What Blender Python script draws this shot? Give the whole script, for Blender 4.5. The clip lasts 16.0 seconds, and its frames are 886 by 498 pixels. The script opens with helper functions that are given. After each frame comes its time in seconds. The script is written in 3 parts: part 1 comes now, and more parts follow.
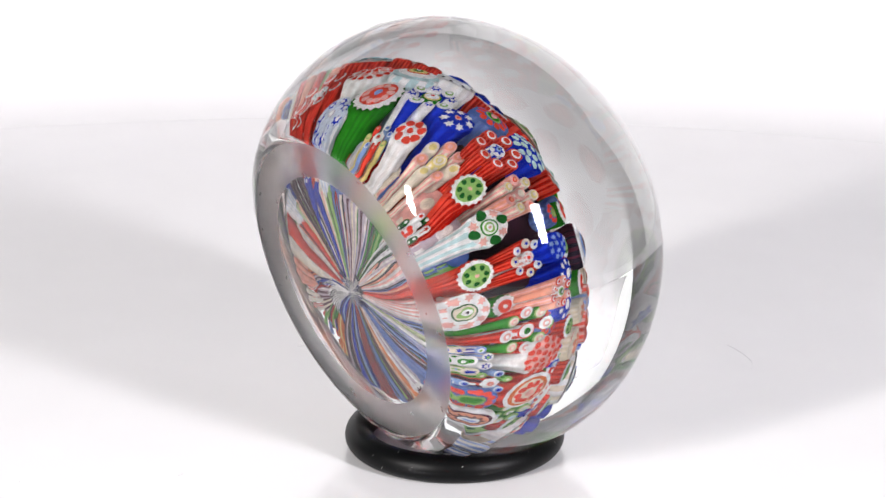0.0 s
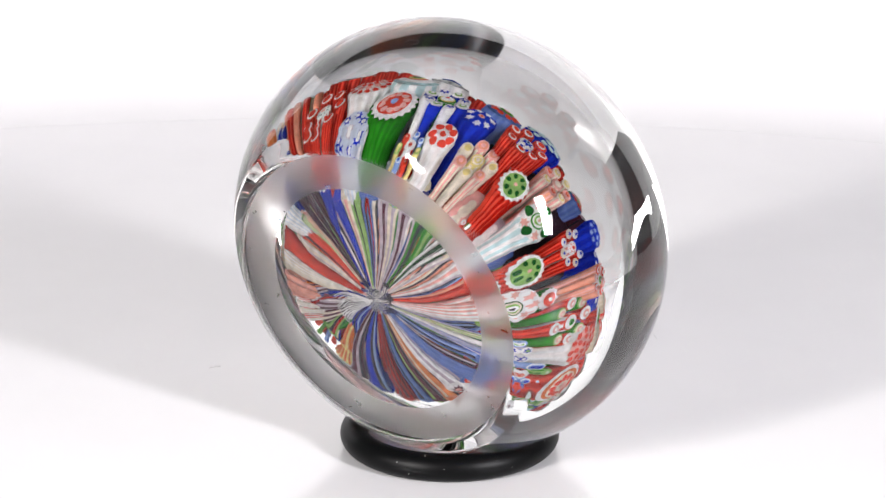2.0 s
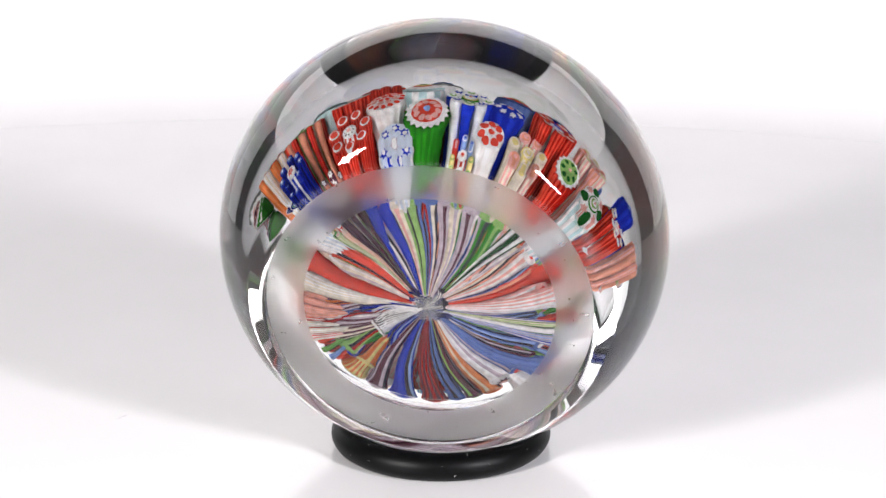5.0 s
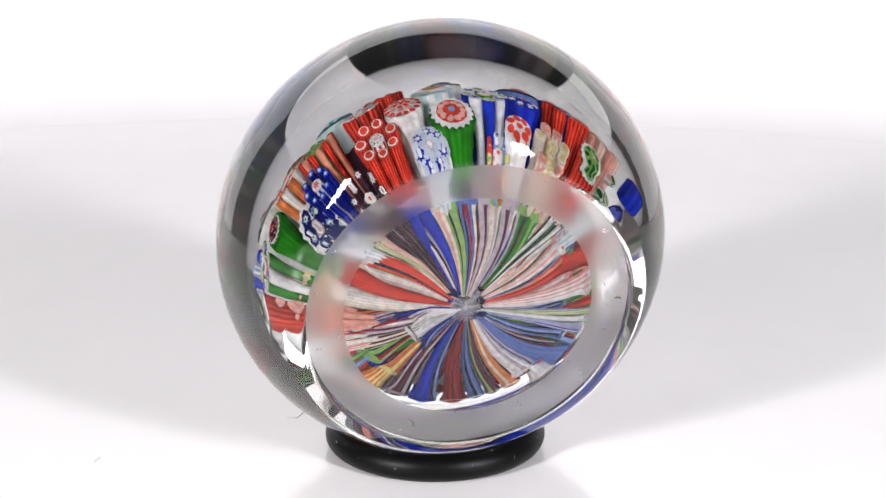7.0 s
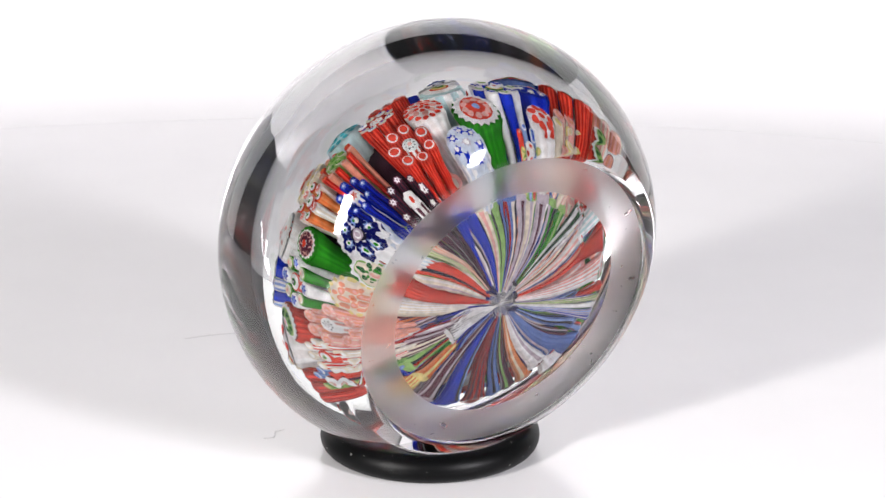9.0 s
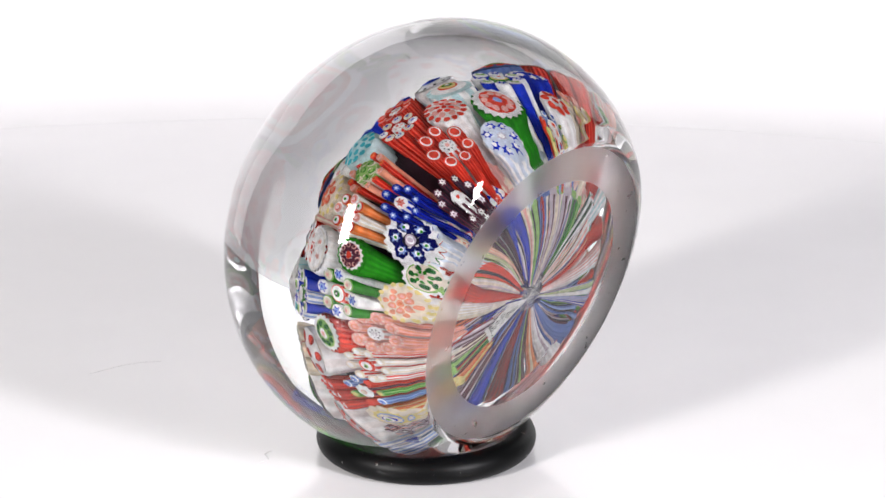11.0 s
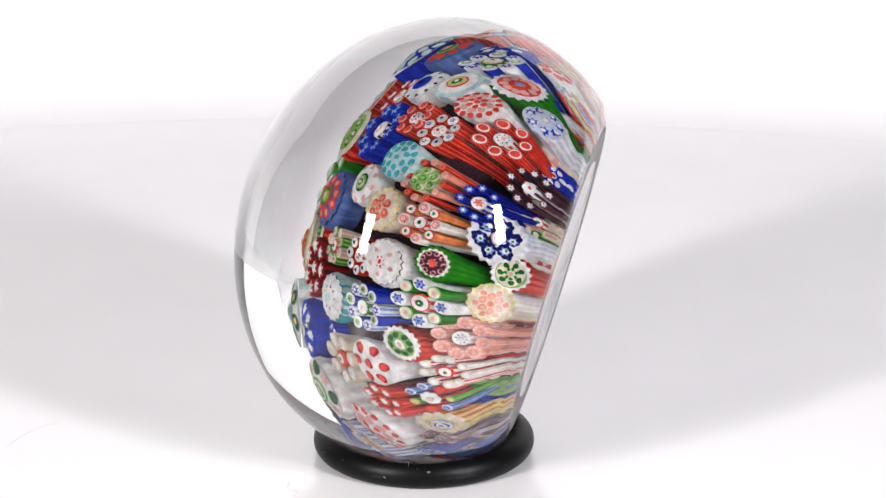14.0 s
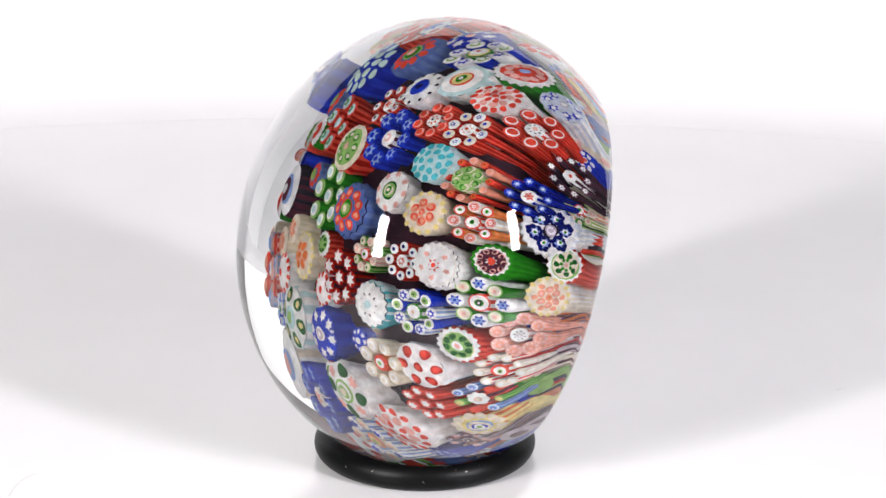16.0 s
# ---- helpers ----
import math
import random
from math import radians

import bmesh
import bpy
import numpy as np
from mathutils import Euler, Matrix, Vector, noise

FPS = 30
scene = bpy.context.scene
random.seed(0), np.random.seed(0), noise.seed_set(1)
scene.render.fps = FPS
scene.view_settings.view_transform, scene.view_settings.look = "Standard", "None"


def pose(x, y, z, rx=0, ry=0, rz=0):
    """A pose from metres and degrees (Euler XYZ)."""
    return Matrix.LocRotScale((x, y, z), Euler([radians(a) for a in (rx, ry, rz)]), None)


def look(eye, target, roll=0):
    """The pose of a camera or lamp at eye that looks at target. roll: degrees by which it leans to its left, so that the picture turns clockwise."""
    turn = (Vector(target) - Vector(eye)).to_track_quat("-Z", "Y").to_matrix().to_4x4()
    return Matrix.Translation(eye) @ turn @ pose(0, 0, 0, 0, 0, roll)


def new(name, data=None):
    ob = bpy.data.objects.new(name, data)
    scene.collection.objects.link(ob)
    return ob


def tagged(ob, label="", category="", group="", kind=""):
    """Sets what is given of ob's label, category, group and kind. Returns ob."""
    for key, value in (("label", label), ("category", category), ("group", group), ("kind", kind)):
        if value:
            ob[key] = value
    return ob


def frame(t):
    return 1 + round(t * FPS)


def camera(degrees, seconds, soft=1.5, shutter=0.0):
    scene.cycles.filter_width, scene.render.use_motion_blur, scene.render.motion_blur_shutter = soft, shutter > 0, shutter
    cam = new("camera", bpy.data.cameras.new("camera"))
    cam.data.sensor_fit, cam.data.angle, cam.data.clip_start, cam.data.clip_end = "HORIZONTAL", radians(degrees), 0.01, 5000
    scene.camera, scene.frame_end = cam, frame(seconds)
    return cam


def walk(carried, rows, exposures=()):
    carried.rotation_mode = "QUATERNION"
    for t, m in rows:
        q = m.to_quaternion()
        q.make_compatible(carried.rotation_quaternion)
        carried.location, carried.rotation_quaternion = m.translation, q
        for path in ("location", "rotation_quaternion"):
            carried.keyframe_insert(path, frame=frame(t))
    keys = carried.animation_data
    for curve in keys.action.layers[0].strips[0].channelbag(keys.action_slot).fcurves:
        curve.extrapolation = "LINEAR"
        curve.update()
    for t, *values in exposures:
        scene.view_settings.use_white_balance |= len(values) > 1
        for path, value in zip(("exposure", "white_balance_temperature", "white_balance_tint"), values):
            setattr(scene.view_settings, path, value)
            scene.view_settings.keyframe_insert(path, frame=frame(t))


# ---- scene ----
MM = 0.001
TILT = 14.89         # the base leans over, facing down by this angle
RATE = 9.567         # degrees a second that the turntable turns
FACING = 5.70        # second at which the base faces the camera
CENTRE = 0.0378      # height of the glass body's middle over the turntable
ELEV, DIST = 17.753, 0.4517

# ---- camera ----
cam = camera(18.63, 16.0)
AIM = Vector((-0.0006, 0.0, 0.03623))
EYE = AIM + DIST * Vector((0, -math.cos(radians(ELEV)), math.sin(radians(ELEV))))
walk(cam, [(0, look(EYE, AIM)), (16, look(EYE, AIM))])

# ---- world, lamps, exposure ----
world = bpy.data.worlds.new("dim_room")
world.use_nodes = True
world.node_tree.nodes["Background"].inputs["Color"].default_value = (0.80, 0.81, 0.86, 1)
world.node_tree.nodes["Background"].inputs["Strength"].default_value = 0.13
scene.world = world
scene.view_settings.exposure = 0.0


def strip_lamp(name, azimuth, elevation, distance, wide, high, watts, tone):
    """A tall softbox that faces the paperweight; azimuth is counted from the camera's side."""
    a, e = radians(azimuth), radians(elevation)
    at = Vector((0, 0, CENTRE)) + distance * Vector((math.sin(a) * math.cos(e), -math.cos(a) * math.cos(e), math.sin(e)))
    data = bpy.data.lights.new(name, "AREA")
    data.shape, data.size, data.size_y, data.energy, data.color = "RECTANGLE", wide, high, watts, tone
    new(name, data).matrix_world = look(at, (0, 0, CENTRE))


strip_lamp("softbox_left", -42, 18, 0.74, 0.066, 0.235, 7.05, (1.0, 0.965, 0.955))
strip_lamp("softbox_right", 42, 18, 0.74, 0.066, 0.235, 7.05, (0.98, 0.955, 1.0))


# ---- materials ----
def material(name, colour, rough=0.5, specular=0.5, metallic=0.0, vary=0.0, scale=300.0, bump=0.0, bump_scale=2000.0):
    m = bpy.data.materials.new(name)
    m.use_nodes = True
    nt = m.node_tree
    b = nt.nodes["Principled BSDF"]
    b.inputs["Base Color"].default_value = (*colour, 1)
    b.inputs["Roughness"].default_value = rough
    b.inputs["Specular IOR Level"].default_value = specular
    b.inputs["Metallic"].default_value = metallic
    geo = nt.nodes.new("ShaderNodeTexCoord")
    if vary:
        tex = nt.nodes.new("ShaderNodeTexNoise")
        tex.inputs["Scale"].default_value, tex.inputs["Detail"].default_value = scale, 5
        ramp = nt.nodes.new("ShaderNodeValToRGB")
        ramp.color_ramp.elements[0].position, ramp.color_ramp.elements[1].position = 0.3, 0.7
        ramp.color_ramp.elements[0].color = (*[c * (1 - vary) for c in colour], 1)
        ramp.color_ramp.elements[1].color = (*[min(1, c * (1 + vary)) for c in colour], 1)
        nt.links.new(geo.outputs["Object"], tex.inputs["Vector"])
        nt.links.new(tex.outputs["Fac"], ramp.inputs["Fac"])
        nt.links.new(ramp.outputs["Color"], b.inputs["Base Color"])
    if bump:
        tex = nt.nodes.new("ShaderNodeTexNoise")
        tex.inputs["Scale"].default_value, tex.inputs["Detail"].default_value = bump_scale, 4
        node = nt.nodes.new("ShaderNodeBump")
        node.inputs["Strength"].default_value, node.inputs["Distance"].default_value = bump, 0.0002
        nt.links.new(geo.outputs["Object"], tex.inputs["Vector"])
        nt.links.new(tex.outputs["Fac"], node.inputs["Height"])
        nt.links.new(node.outputs["Normal"], b.inputs["Normal"])
    return m


def glass(name, rough, ior=1.60, colour=(0.985, 0.985, 0.985)):
    m = bpy.data.materials.new(name)
    m.use_nodes = True
    nt = m.node_tree
    nt.nodes.remove(nt.nodes["Principled BSDF"])
    g = nt.nodes.new("ShaderNodeBsdfGlass")
    g.inputs["Color"].default_value, g.inputs["Roughness"].default_value, g.inputs["IOR"].default_value = (*colour, 1), rough, ior
    nt.links.new(g.outputs["BSDF"], nt.nodes["Material Output"].inputs["Surface"])
    return m


CLEAR = glass("clear_crystal", 0.0)
SATIN = glass("satin_ground_crystal", 0.42, colour=(0.91, 0.905, 0.905))
def ground_texture(m):
    """Fine pits and uneven polish of a ground surface."""
    nt = m.node_tree
    g = next(n for n in nt.nodes if n.type == "BSDF_GLASS")
    geo = nt.nodes.new("ShaderNodeTexCoord")
    patches, pits = nt.nodes.new("ShaderNodeTexNoise"), nt.nodes.new("ShaderNodeTexNoise")
    patches.inputs["Scale"].default_value, patches.inputs["Detail"].default_value = 420, 6
    pits.inputs["Scale"].default_value, pits.inputs["Detail"].default_value = 5200, 3
    span = nt.nodes.new("ShaderNodeMapRange")
    span.inputs["From Min"].default_value, span.inputs["From Max"].default_value = 0.3, 0.7
    span.inputs["To Min"].default_value, span.inputs["To Max"].default_value = 0.26, 0.58
    node = nt.nodes.new("ShaderNodeBump")
    node.inputs["Strength"].default_value, node.inputs["Distance"].default_value = 0.5, 0.00012
    for tex in (patches, pits):
        nt.links.new(geo.outputs["Object"], tex.inputs["Vector"])
    nt.links.new(patches.outputs["Fac"], span.inputs["Value"])
    nt.links.new(span.outputs["Result"], g.inputs["Roughness"])
    nt.links.new(pits.outputs["Fac"], node.inputs["Height"])
    nt.links.new(node.outputs["Normal"], g.inputs["Normal"])


ground_texture(SATIN)
RUBBER = material("black_rubber", (0.0014, 0.0016, 0.0018), 0.42, 0.14, vary=0.3, scale=900, bump=0.08, bump_scale=5000)
TABLE = material("white_laminate", (0.86, 0.853, 0.862), 0.14, 0.9, vary=0.01, scale=60)
WALL = material("grey_room_paint", (0.13, 0.13, 0.135), 0.8, 0.2, vary=0.05, scale=4)
# emission in the material stands in for light falling on the backdrop
BACK = bpy.data.materials.new("glowing_white_backdrop")
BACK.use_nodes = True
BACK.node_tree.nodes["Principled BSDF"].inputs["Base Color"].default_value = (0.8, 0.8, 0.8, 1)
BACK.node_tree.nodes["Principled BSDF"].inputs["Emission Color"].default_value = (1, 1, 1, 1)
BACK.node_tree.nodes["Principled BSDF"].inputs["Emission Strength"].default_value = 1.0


# ---- mesh helpers ----
def mesh_object(name, verts, faces, mats, indices=None, smooth=True, parent=None):
    me = bpy.data.meshes.new(name)
    me.from_pydata(verts, [], faces)
    for m in mats:
        me.materials.append(m)
    if indices is not None:
        me.polygons.foreach_set("material_index", indices)
    me.polygons.foreach_set("use_smooth", smooth if isinstance(smooth, list) else [smooth] * len(me.polygons))
    me.update()
    ob = new(name, me)
    if parent:
        ob.parent = parent
    return ob


def lathe(profile, segments):
    """Verts and quads of a profile of (height, radius) turned about z; radius 0 makes a pole."""
    verts, rings, faces, bands = [], [], [], []
    for h, r in profile:
        if r < 1e-9:
            rings.append([len(verts)] * segments)
            verts.append((0, 0, h))
        else:
            rings.append(list(range(len(verts), len(verts) + segments)))
            verts += [(r * math.cos(2 * math.pi * k / segments), r * math.sin(2 * math.pi * k / segments), h) for k in range(segments)]
    for i in range(len(rings) - 1):
        for k in range(segments):
            q = [rings[i][k], rings[i][(k + 1) % segments], rings[i + 1][(k + 1) % segments], rings[i + 1][k]]
            f = list(dict.fromkeys(q))
            if len(f) > 2:
                faces.append(f)
                bands.append(i)
    return verts, faces, bands


# ---- structure ----
def slab(name, lo, hi, mat):
    bm = bmesh.new()
    bmesh.ops.create_cube(bm, size=1)
    for v in bm.verts:
        v.co = Vector([(lo[i] + hi[i]) / 2 + v.co[i] * (hi[i] - lo[i]) for i in range(3)])
    me = bpy.data.meshes.new(name)
    bm.to_mesh(me)
    me.materials.append(mat)
    return tagged(new(name, me), kind="structure")


tagged(slab("backdrop", (-1.2, 0.90, -0.30), (1.2, 0.92, 0.7), BACK), "plain white photographic backdrop with its brightness put in as glow", "backdrop", kind="structure")
tagged(slab("floor", (-1.3, -1.3, -0.34), (1.3, 1.0, -0.30), WALL), "grey studio floor", "floor")
tagged(slab("wall_south", (-1.3, -1.32, -0.30), (1.3, -1.30, 1.5), WALL), "plain dark grey studio wall", "wall")
tagged(slab("wall_west", (-1.32, -1.3, -0.30), (-1.30, 1.0, 1.5), WALL), "plain dark grey studio wall", "wall")
tagged(slab("wall_east", (1.30, -1.3, -0.30), (1.32, 1.0, 1.5), WALL), "plain dark grey studio wall", "wall")

# the turntable: a flat plate with a rounded edge band
turntable = tagged(new("turntable"), "round white slightly glossy turntable", "turntable")
FLAT, RISE, RUN = 0.246, 0.045, 0.050
v, f, b = lathe([(-0.012, 0), (-0.012, FLAT - 0.002), (0, FLAT - 0.002), (0, 0)], 180)
plate = mesh_object("plate", v, f, [TABLE], smooth=False, parent=turntable)
v, f, b = lathe([(-0.012, FLAT - 0.002), (-0.012, FLAT - 0.0004), (-0.0115, FLAT), (-0.0006, FLAT), (-0.0001, FLAT - 0.0004), (0, FLAT - 0.002)], 180)
band = mesh_object("edge_band", v, f, [TABLE], parent=turntable)

v, f, b = lathe([(-0.30, 0), (-0.30, 0.09), (-0.296, 0.092), (-0.02, 0.092), (-0.0125, 0.085), (-0.0125, 0)], 48)
tagged(mesh_object("pedestal", v, f, [WALL], smooth=False), "plain dark grey pedestal under the turntable", "pedestal", kind="structure")


def sweep():
    """White paper that lies over the back of the turntable and curves up."""
    low, inner, n, verts, faces = 0.00005, 0.362, 60, [], []
    prof = [(low + RISE * (1 - math.cos(a)), inner + RUN * math.sin(a)) for a in (radians(q) for q in range(0, 91, 5))]
    prof += [(low + RISE + 0.06, inner + RUN), (low + RISE + 0.06, inner + RUN + 0.002), (-0.30, inner + RUN + 0.002), (-0.30, inner + RUN), (low - 0.00003, inner + RUN), (low - 0.00003, inner), (low, inner)]
    m = len(prof)
    for k in range(n + 1):
        a = radians(66 + 50 * k / n)
        verts += [(-0.0243 + r * math.cos(a), -0.1417 + r * math.sin(a), h) for h, r in prof]
    for k in range(n):
        faces += [(k * m + j, (k + 1) * m + j, (k + 1) * m + j + 1, k * m + j + 1) for j in range(m - 1)]
    faces += [tuple(range(m - 1)), tuple(range(n * m + m - 2, n * m - 1, -1))]
    soft = [j < 17 for k in range(n) for j in range(m - 1)] + [False, False]
    ob = mesh_object("backdrop_sweep", verts, faces, [TABLE], smooth=soft)
    return tagged(ob, "white paper sweep curving up behind the turntable", "backdrop", kind="structure")


sweep()

# ---- rubber ring ----
RING_MAJOR, RING_MINOR, RING_OFF = 16.45 * MM, 2.4 * MM, Vector((-0.55 * MM, 3.06 * MM, 0))


def rubber_ring():
    verts, faces, n, k = [], [], 96, 24
    for i in range(n):
        a = 2 * math.pi * i / n
        for j in range(k):
            c = 2 * math.pi * j / k
            r = RING_MAJOR + RING_MINOR * math.cos(c)
            verts.append(RING_OFF + Vector((r * math.cos(a), r * math.sin(a), RING_MINOR + RING_MINOR * math.sin(c))))
            faces.append((i * k + j, (i + 1) % n * k + j, (i + 1) % n * k + (j + 1) % k, i * k + (j + 1) % k))
    return tagged(mesh_object("rubber_ring", verts, faces, [RUBBER]), "dusty black rubber ring supporting the glass paperweight", "ring")


ring = rubber_ring()

# ---- paperweight ----
# In its own space z runs from the middle of the base (0) to the top of the dome.
SEMI, RADIUS, MIDDLE, FOOT, KICK, BASE = 33.2 * MM, 37.7 * MM, 21.65 * MM, 20.5 * MM, 0.3 * MM, 0.4 * MM
paperweight = tagged(new("glass_paperweight"), "clear glass paperweight with tilted multicoloured millefiori canes inside", "paperweight")
# the body hangs under a tilted frame: z of the dome points back and up when the base faces the camera
LEAN = Matrix.Translation((-0.6 * MM, 1.6 * MM, CENTRE)) @ Matrix.Rotation(radians(-(90 - TILT)), 4, "X") @ Matrix.Translation((0, 0, -MIDDLE))


def outline(u):
    return RADIUS * math.sqrt(max(0, 1 - ((u - MIDDLE) / SEMI) ** 2)) - 1.1 * MM * math.exp(-(u - BASE) / (1.3 * MM))


def glass_body():
    prof = []
    for i in range(24):
        r = FOOT * i / 23
        prof.append((BASE + KICK * (1 - (r / FOOT) ** 2), r))
    edge = outline(BASE)
    prof += [(BASE, FOOT + 0.3 * MM), (BASE, edge - 1.3 * MM), (BASE + 0.12 * MM, edge - 0.6 * MM), (BASE + 0.35 * MM, edge - 0.1 * MM)]
    for i in range(1, 90):
        a = i / 90
        lo = math.asin((BASE + 0.6 * MM - MIDDLE) / SEMI)
        t = lo + (math.pi / 2 - lo) * a
        u = MIDDLE + SEMI * math.sin(t)
        prof.append((u, outline(u)))
    prof.append((MIDDLE + SEMI, 0))
    v, f, bands = lathe(prof, 180)
    idx = [1 if 23 <= band <= 24 else 0 for band in bands]
    ob = mesh_object("glass_body", v, f, [CLEAR, SATIN], idx, parent=paperweight)
    ob.matrix_local = LEAN
    bm = bmesh.new()
    bm.from_mesh(ob.data)
    bmesh.ops.recalc_face_normals(bm, faces=bm.faces)
    bm.to_mesh(ob.data)
    return tagged(ob, "clear polished crystal with satin ground foot rim")


glass_body()
# ---- millefiori canes ----
PALETTE = {
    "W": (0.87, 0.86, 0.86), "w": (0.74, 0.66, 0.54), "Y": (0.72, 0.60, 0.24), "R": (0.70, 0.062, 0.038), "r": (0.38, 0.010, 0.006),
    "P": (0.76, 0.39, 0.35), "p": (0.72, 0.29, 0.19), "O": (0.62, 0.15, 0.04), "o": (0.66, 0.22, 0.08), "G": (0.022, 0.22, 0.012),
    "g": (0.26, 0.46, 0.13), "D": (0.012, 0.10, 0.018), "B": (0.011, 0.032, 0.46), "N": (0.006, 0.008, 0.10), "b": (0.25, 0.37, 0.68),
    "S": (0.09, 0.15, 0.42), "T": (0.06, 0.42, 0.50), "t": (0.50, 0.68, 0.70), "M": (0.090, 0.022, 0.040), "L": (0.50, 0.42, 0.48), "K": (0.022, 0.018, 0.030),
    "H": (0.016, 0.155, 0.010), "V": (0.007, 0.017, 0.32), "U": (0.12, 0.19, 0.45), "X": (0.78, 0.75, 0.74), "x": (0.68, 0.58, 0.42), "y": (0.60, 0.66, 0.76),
}
WORDS = {"W": "white", "w": "cream", "Y": "yellow", "R": "red", "r": "dark_red", "P": "pink", "p": "peach", "O": "orange", "o": "amber", "G": "green", "g": "pale_green",
         "D": "dark_green", "B": "cobalt", "N": "navy", "b": "light_blue", "S": "slate_blue", "T": "turquoise", "t": "pale_turquoise", "M": "maroon", "L": "lilac", "K": "black", "H": "leaf_green", "V": "deep_cobalt", "U": "pale_slate", "X": "pearl", "x": "ivory", "y": "ice_blue"}
CANE_GLASS = {k: material(WORDS[k] + "_cane_glass", c, 0.7, 0.0, vary=0.24, scale=900) for k, c in PALETTE.items()}
NECK = Vector((-0.4 * MM, 0.4 * MM, 1.5 * MM))
DOME_MIDDLE, DOME_RADIUS, DOME_TOP, DOME_LOW, DOME_POWER = 17.77 * MM, 23.69 * MM, 15.4 * MM, 16.45 * MM, 1.0
LAYER = 0.025 * MM
spots = []


def contour(shape):
    """Unit outline: o a circle, gN a cog with N teeth, sN a star with N points."""
    if shape[0] == "o":
        return [(math.cos(2 * math.pi * k / 14), math.sin(2 * math.pi * k / 14)) for k in range(14)]
    n = int(shape[1:])
    inner = 0.55 if shape[0] == "s" else 0.88 if n > 9 else 0.84
    steps = 2 * n if shape[0] == "s" or n > 12 else 4 * n
    pts = []
    for k in range(steps):
        a = 2 * math.pi * k / steps
        wave = 0.5 + 0.5 * math.cos(n * a)
        r = inner + (1 - inner) * (wave if shape[0] == "s" else wave ** 0.7)
        pts.append((r * math.cos(a), r * math.sin(a)))
    return pts


class Frame:
    """The bent axis of a cane from the neck at the base to its end on the dome, and its cross directions."""

    def __init__(self, az, th, turn, reach=1.0, lift=0.0, swirl=None):
        a, e = radians(az), radians(th)
        high = DOME_TOP if th < 90 else DOME_LOW
        wide, tall = math.sin(e) ** DOME_POWER, math.copysign(abs(math.cos(e)) ** DOME_POWER, math.cos(e))
        out = Vector((math.cos(a), math.sin(a), 0))
        skew = max(0.0, tall * high)
        self.end = out * DOME_RADIUS * wide + Vector((-0.27 * MM + 0.071 * skew, 0.13 * MM + 0.054 * skew, DOME_MIDDLE + high * tall))
        power = 2 / DOME_POWER - 1
        normal = (out * wide ** power / DOME_RADIUS + Vector((0, 0, math.copysign(abs(tall) ** power, tall) / high))).normalized()
        bulge = 0.9 * max(0.0, math.cos(a - radians(20))) * max(0.0, math.cos(2.2 * (e - radians(48))))
        self.end += normal * (lift + bulge) * MM
        self.end = NECK.lerp(self.end, reach)
        length = (self.end - NECK).length
        low = max(0.0, math.sin(e)) ** 2
        self.mid = NECK.lerp(self.end, 0.55) + Vector((0, 0, -0.17 * length * low)) + out * 0.10 * length * low
        self.mid.z = max(self.mid.z, 6.0 * MM) if th < 115 else (1.5 if reach < 0.4 else 2.3 if reach < 1 else 3.0) * MM
        self.neck = NECK + Vector((0, 0, 2.0 * MM)) if th < 115 else NECK
        along = (self.end - self.mid).normalized()
        self.normal = (normal * 0.75 + along * 0.25).normalized()
        self.side = Vector((-math.sin(a), math.cos(a), 0))
        self.stretch = 1.0 + 0.28 * max(0, math.sin(e)) ** 3
        self.turn, self.twist = turn, math.sin(turn * 5) * 0.5
        self.bend = swirl if swirl is not None else 0.08 + 0.2 * math.sin(turn * 9) if th > 85 else 0.1

    def at(self, s, x, y, lift=0.0):
        """The point at share s of the length, x, y off the axis in end widths."""
        turn = self.turn + self.twist * (1 - s)
        c, d = math.cos(turn), math.sin(turn)
        x, y = c * x - d * y, d * x + c * y
        p = self.neck * (1 - s) ** 2 + self.mid * 2 * s * (1 - s) + self.end * s * s
        tangent = ((self.mid - self.neck) * (1 - s) + (self.end - self.mid) * s).normalized()
        up = tangent.lerp(self.normal, max(0, s - 0.5) * 2).normalized()
        side = (self.side - up * up.dot(self.side)).normalized()
        other = up.cross(side)
        w = 0.05 + 0.95 * s ** 1.1
        stretch = 1 + (self.stretch - 1) * s
        p = p + (side * x + other * y * stretch) * w + up * lift
        bend = self.bend * s * (1 - s) ** 2 * 4
        c, d = math.cos(bend), math.sin(bend)
        return Vector((c * p.x - d * p.y, d * p.x + c * p.y, p.z))


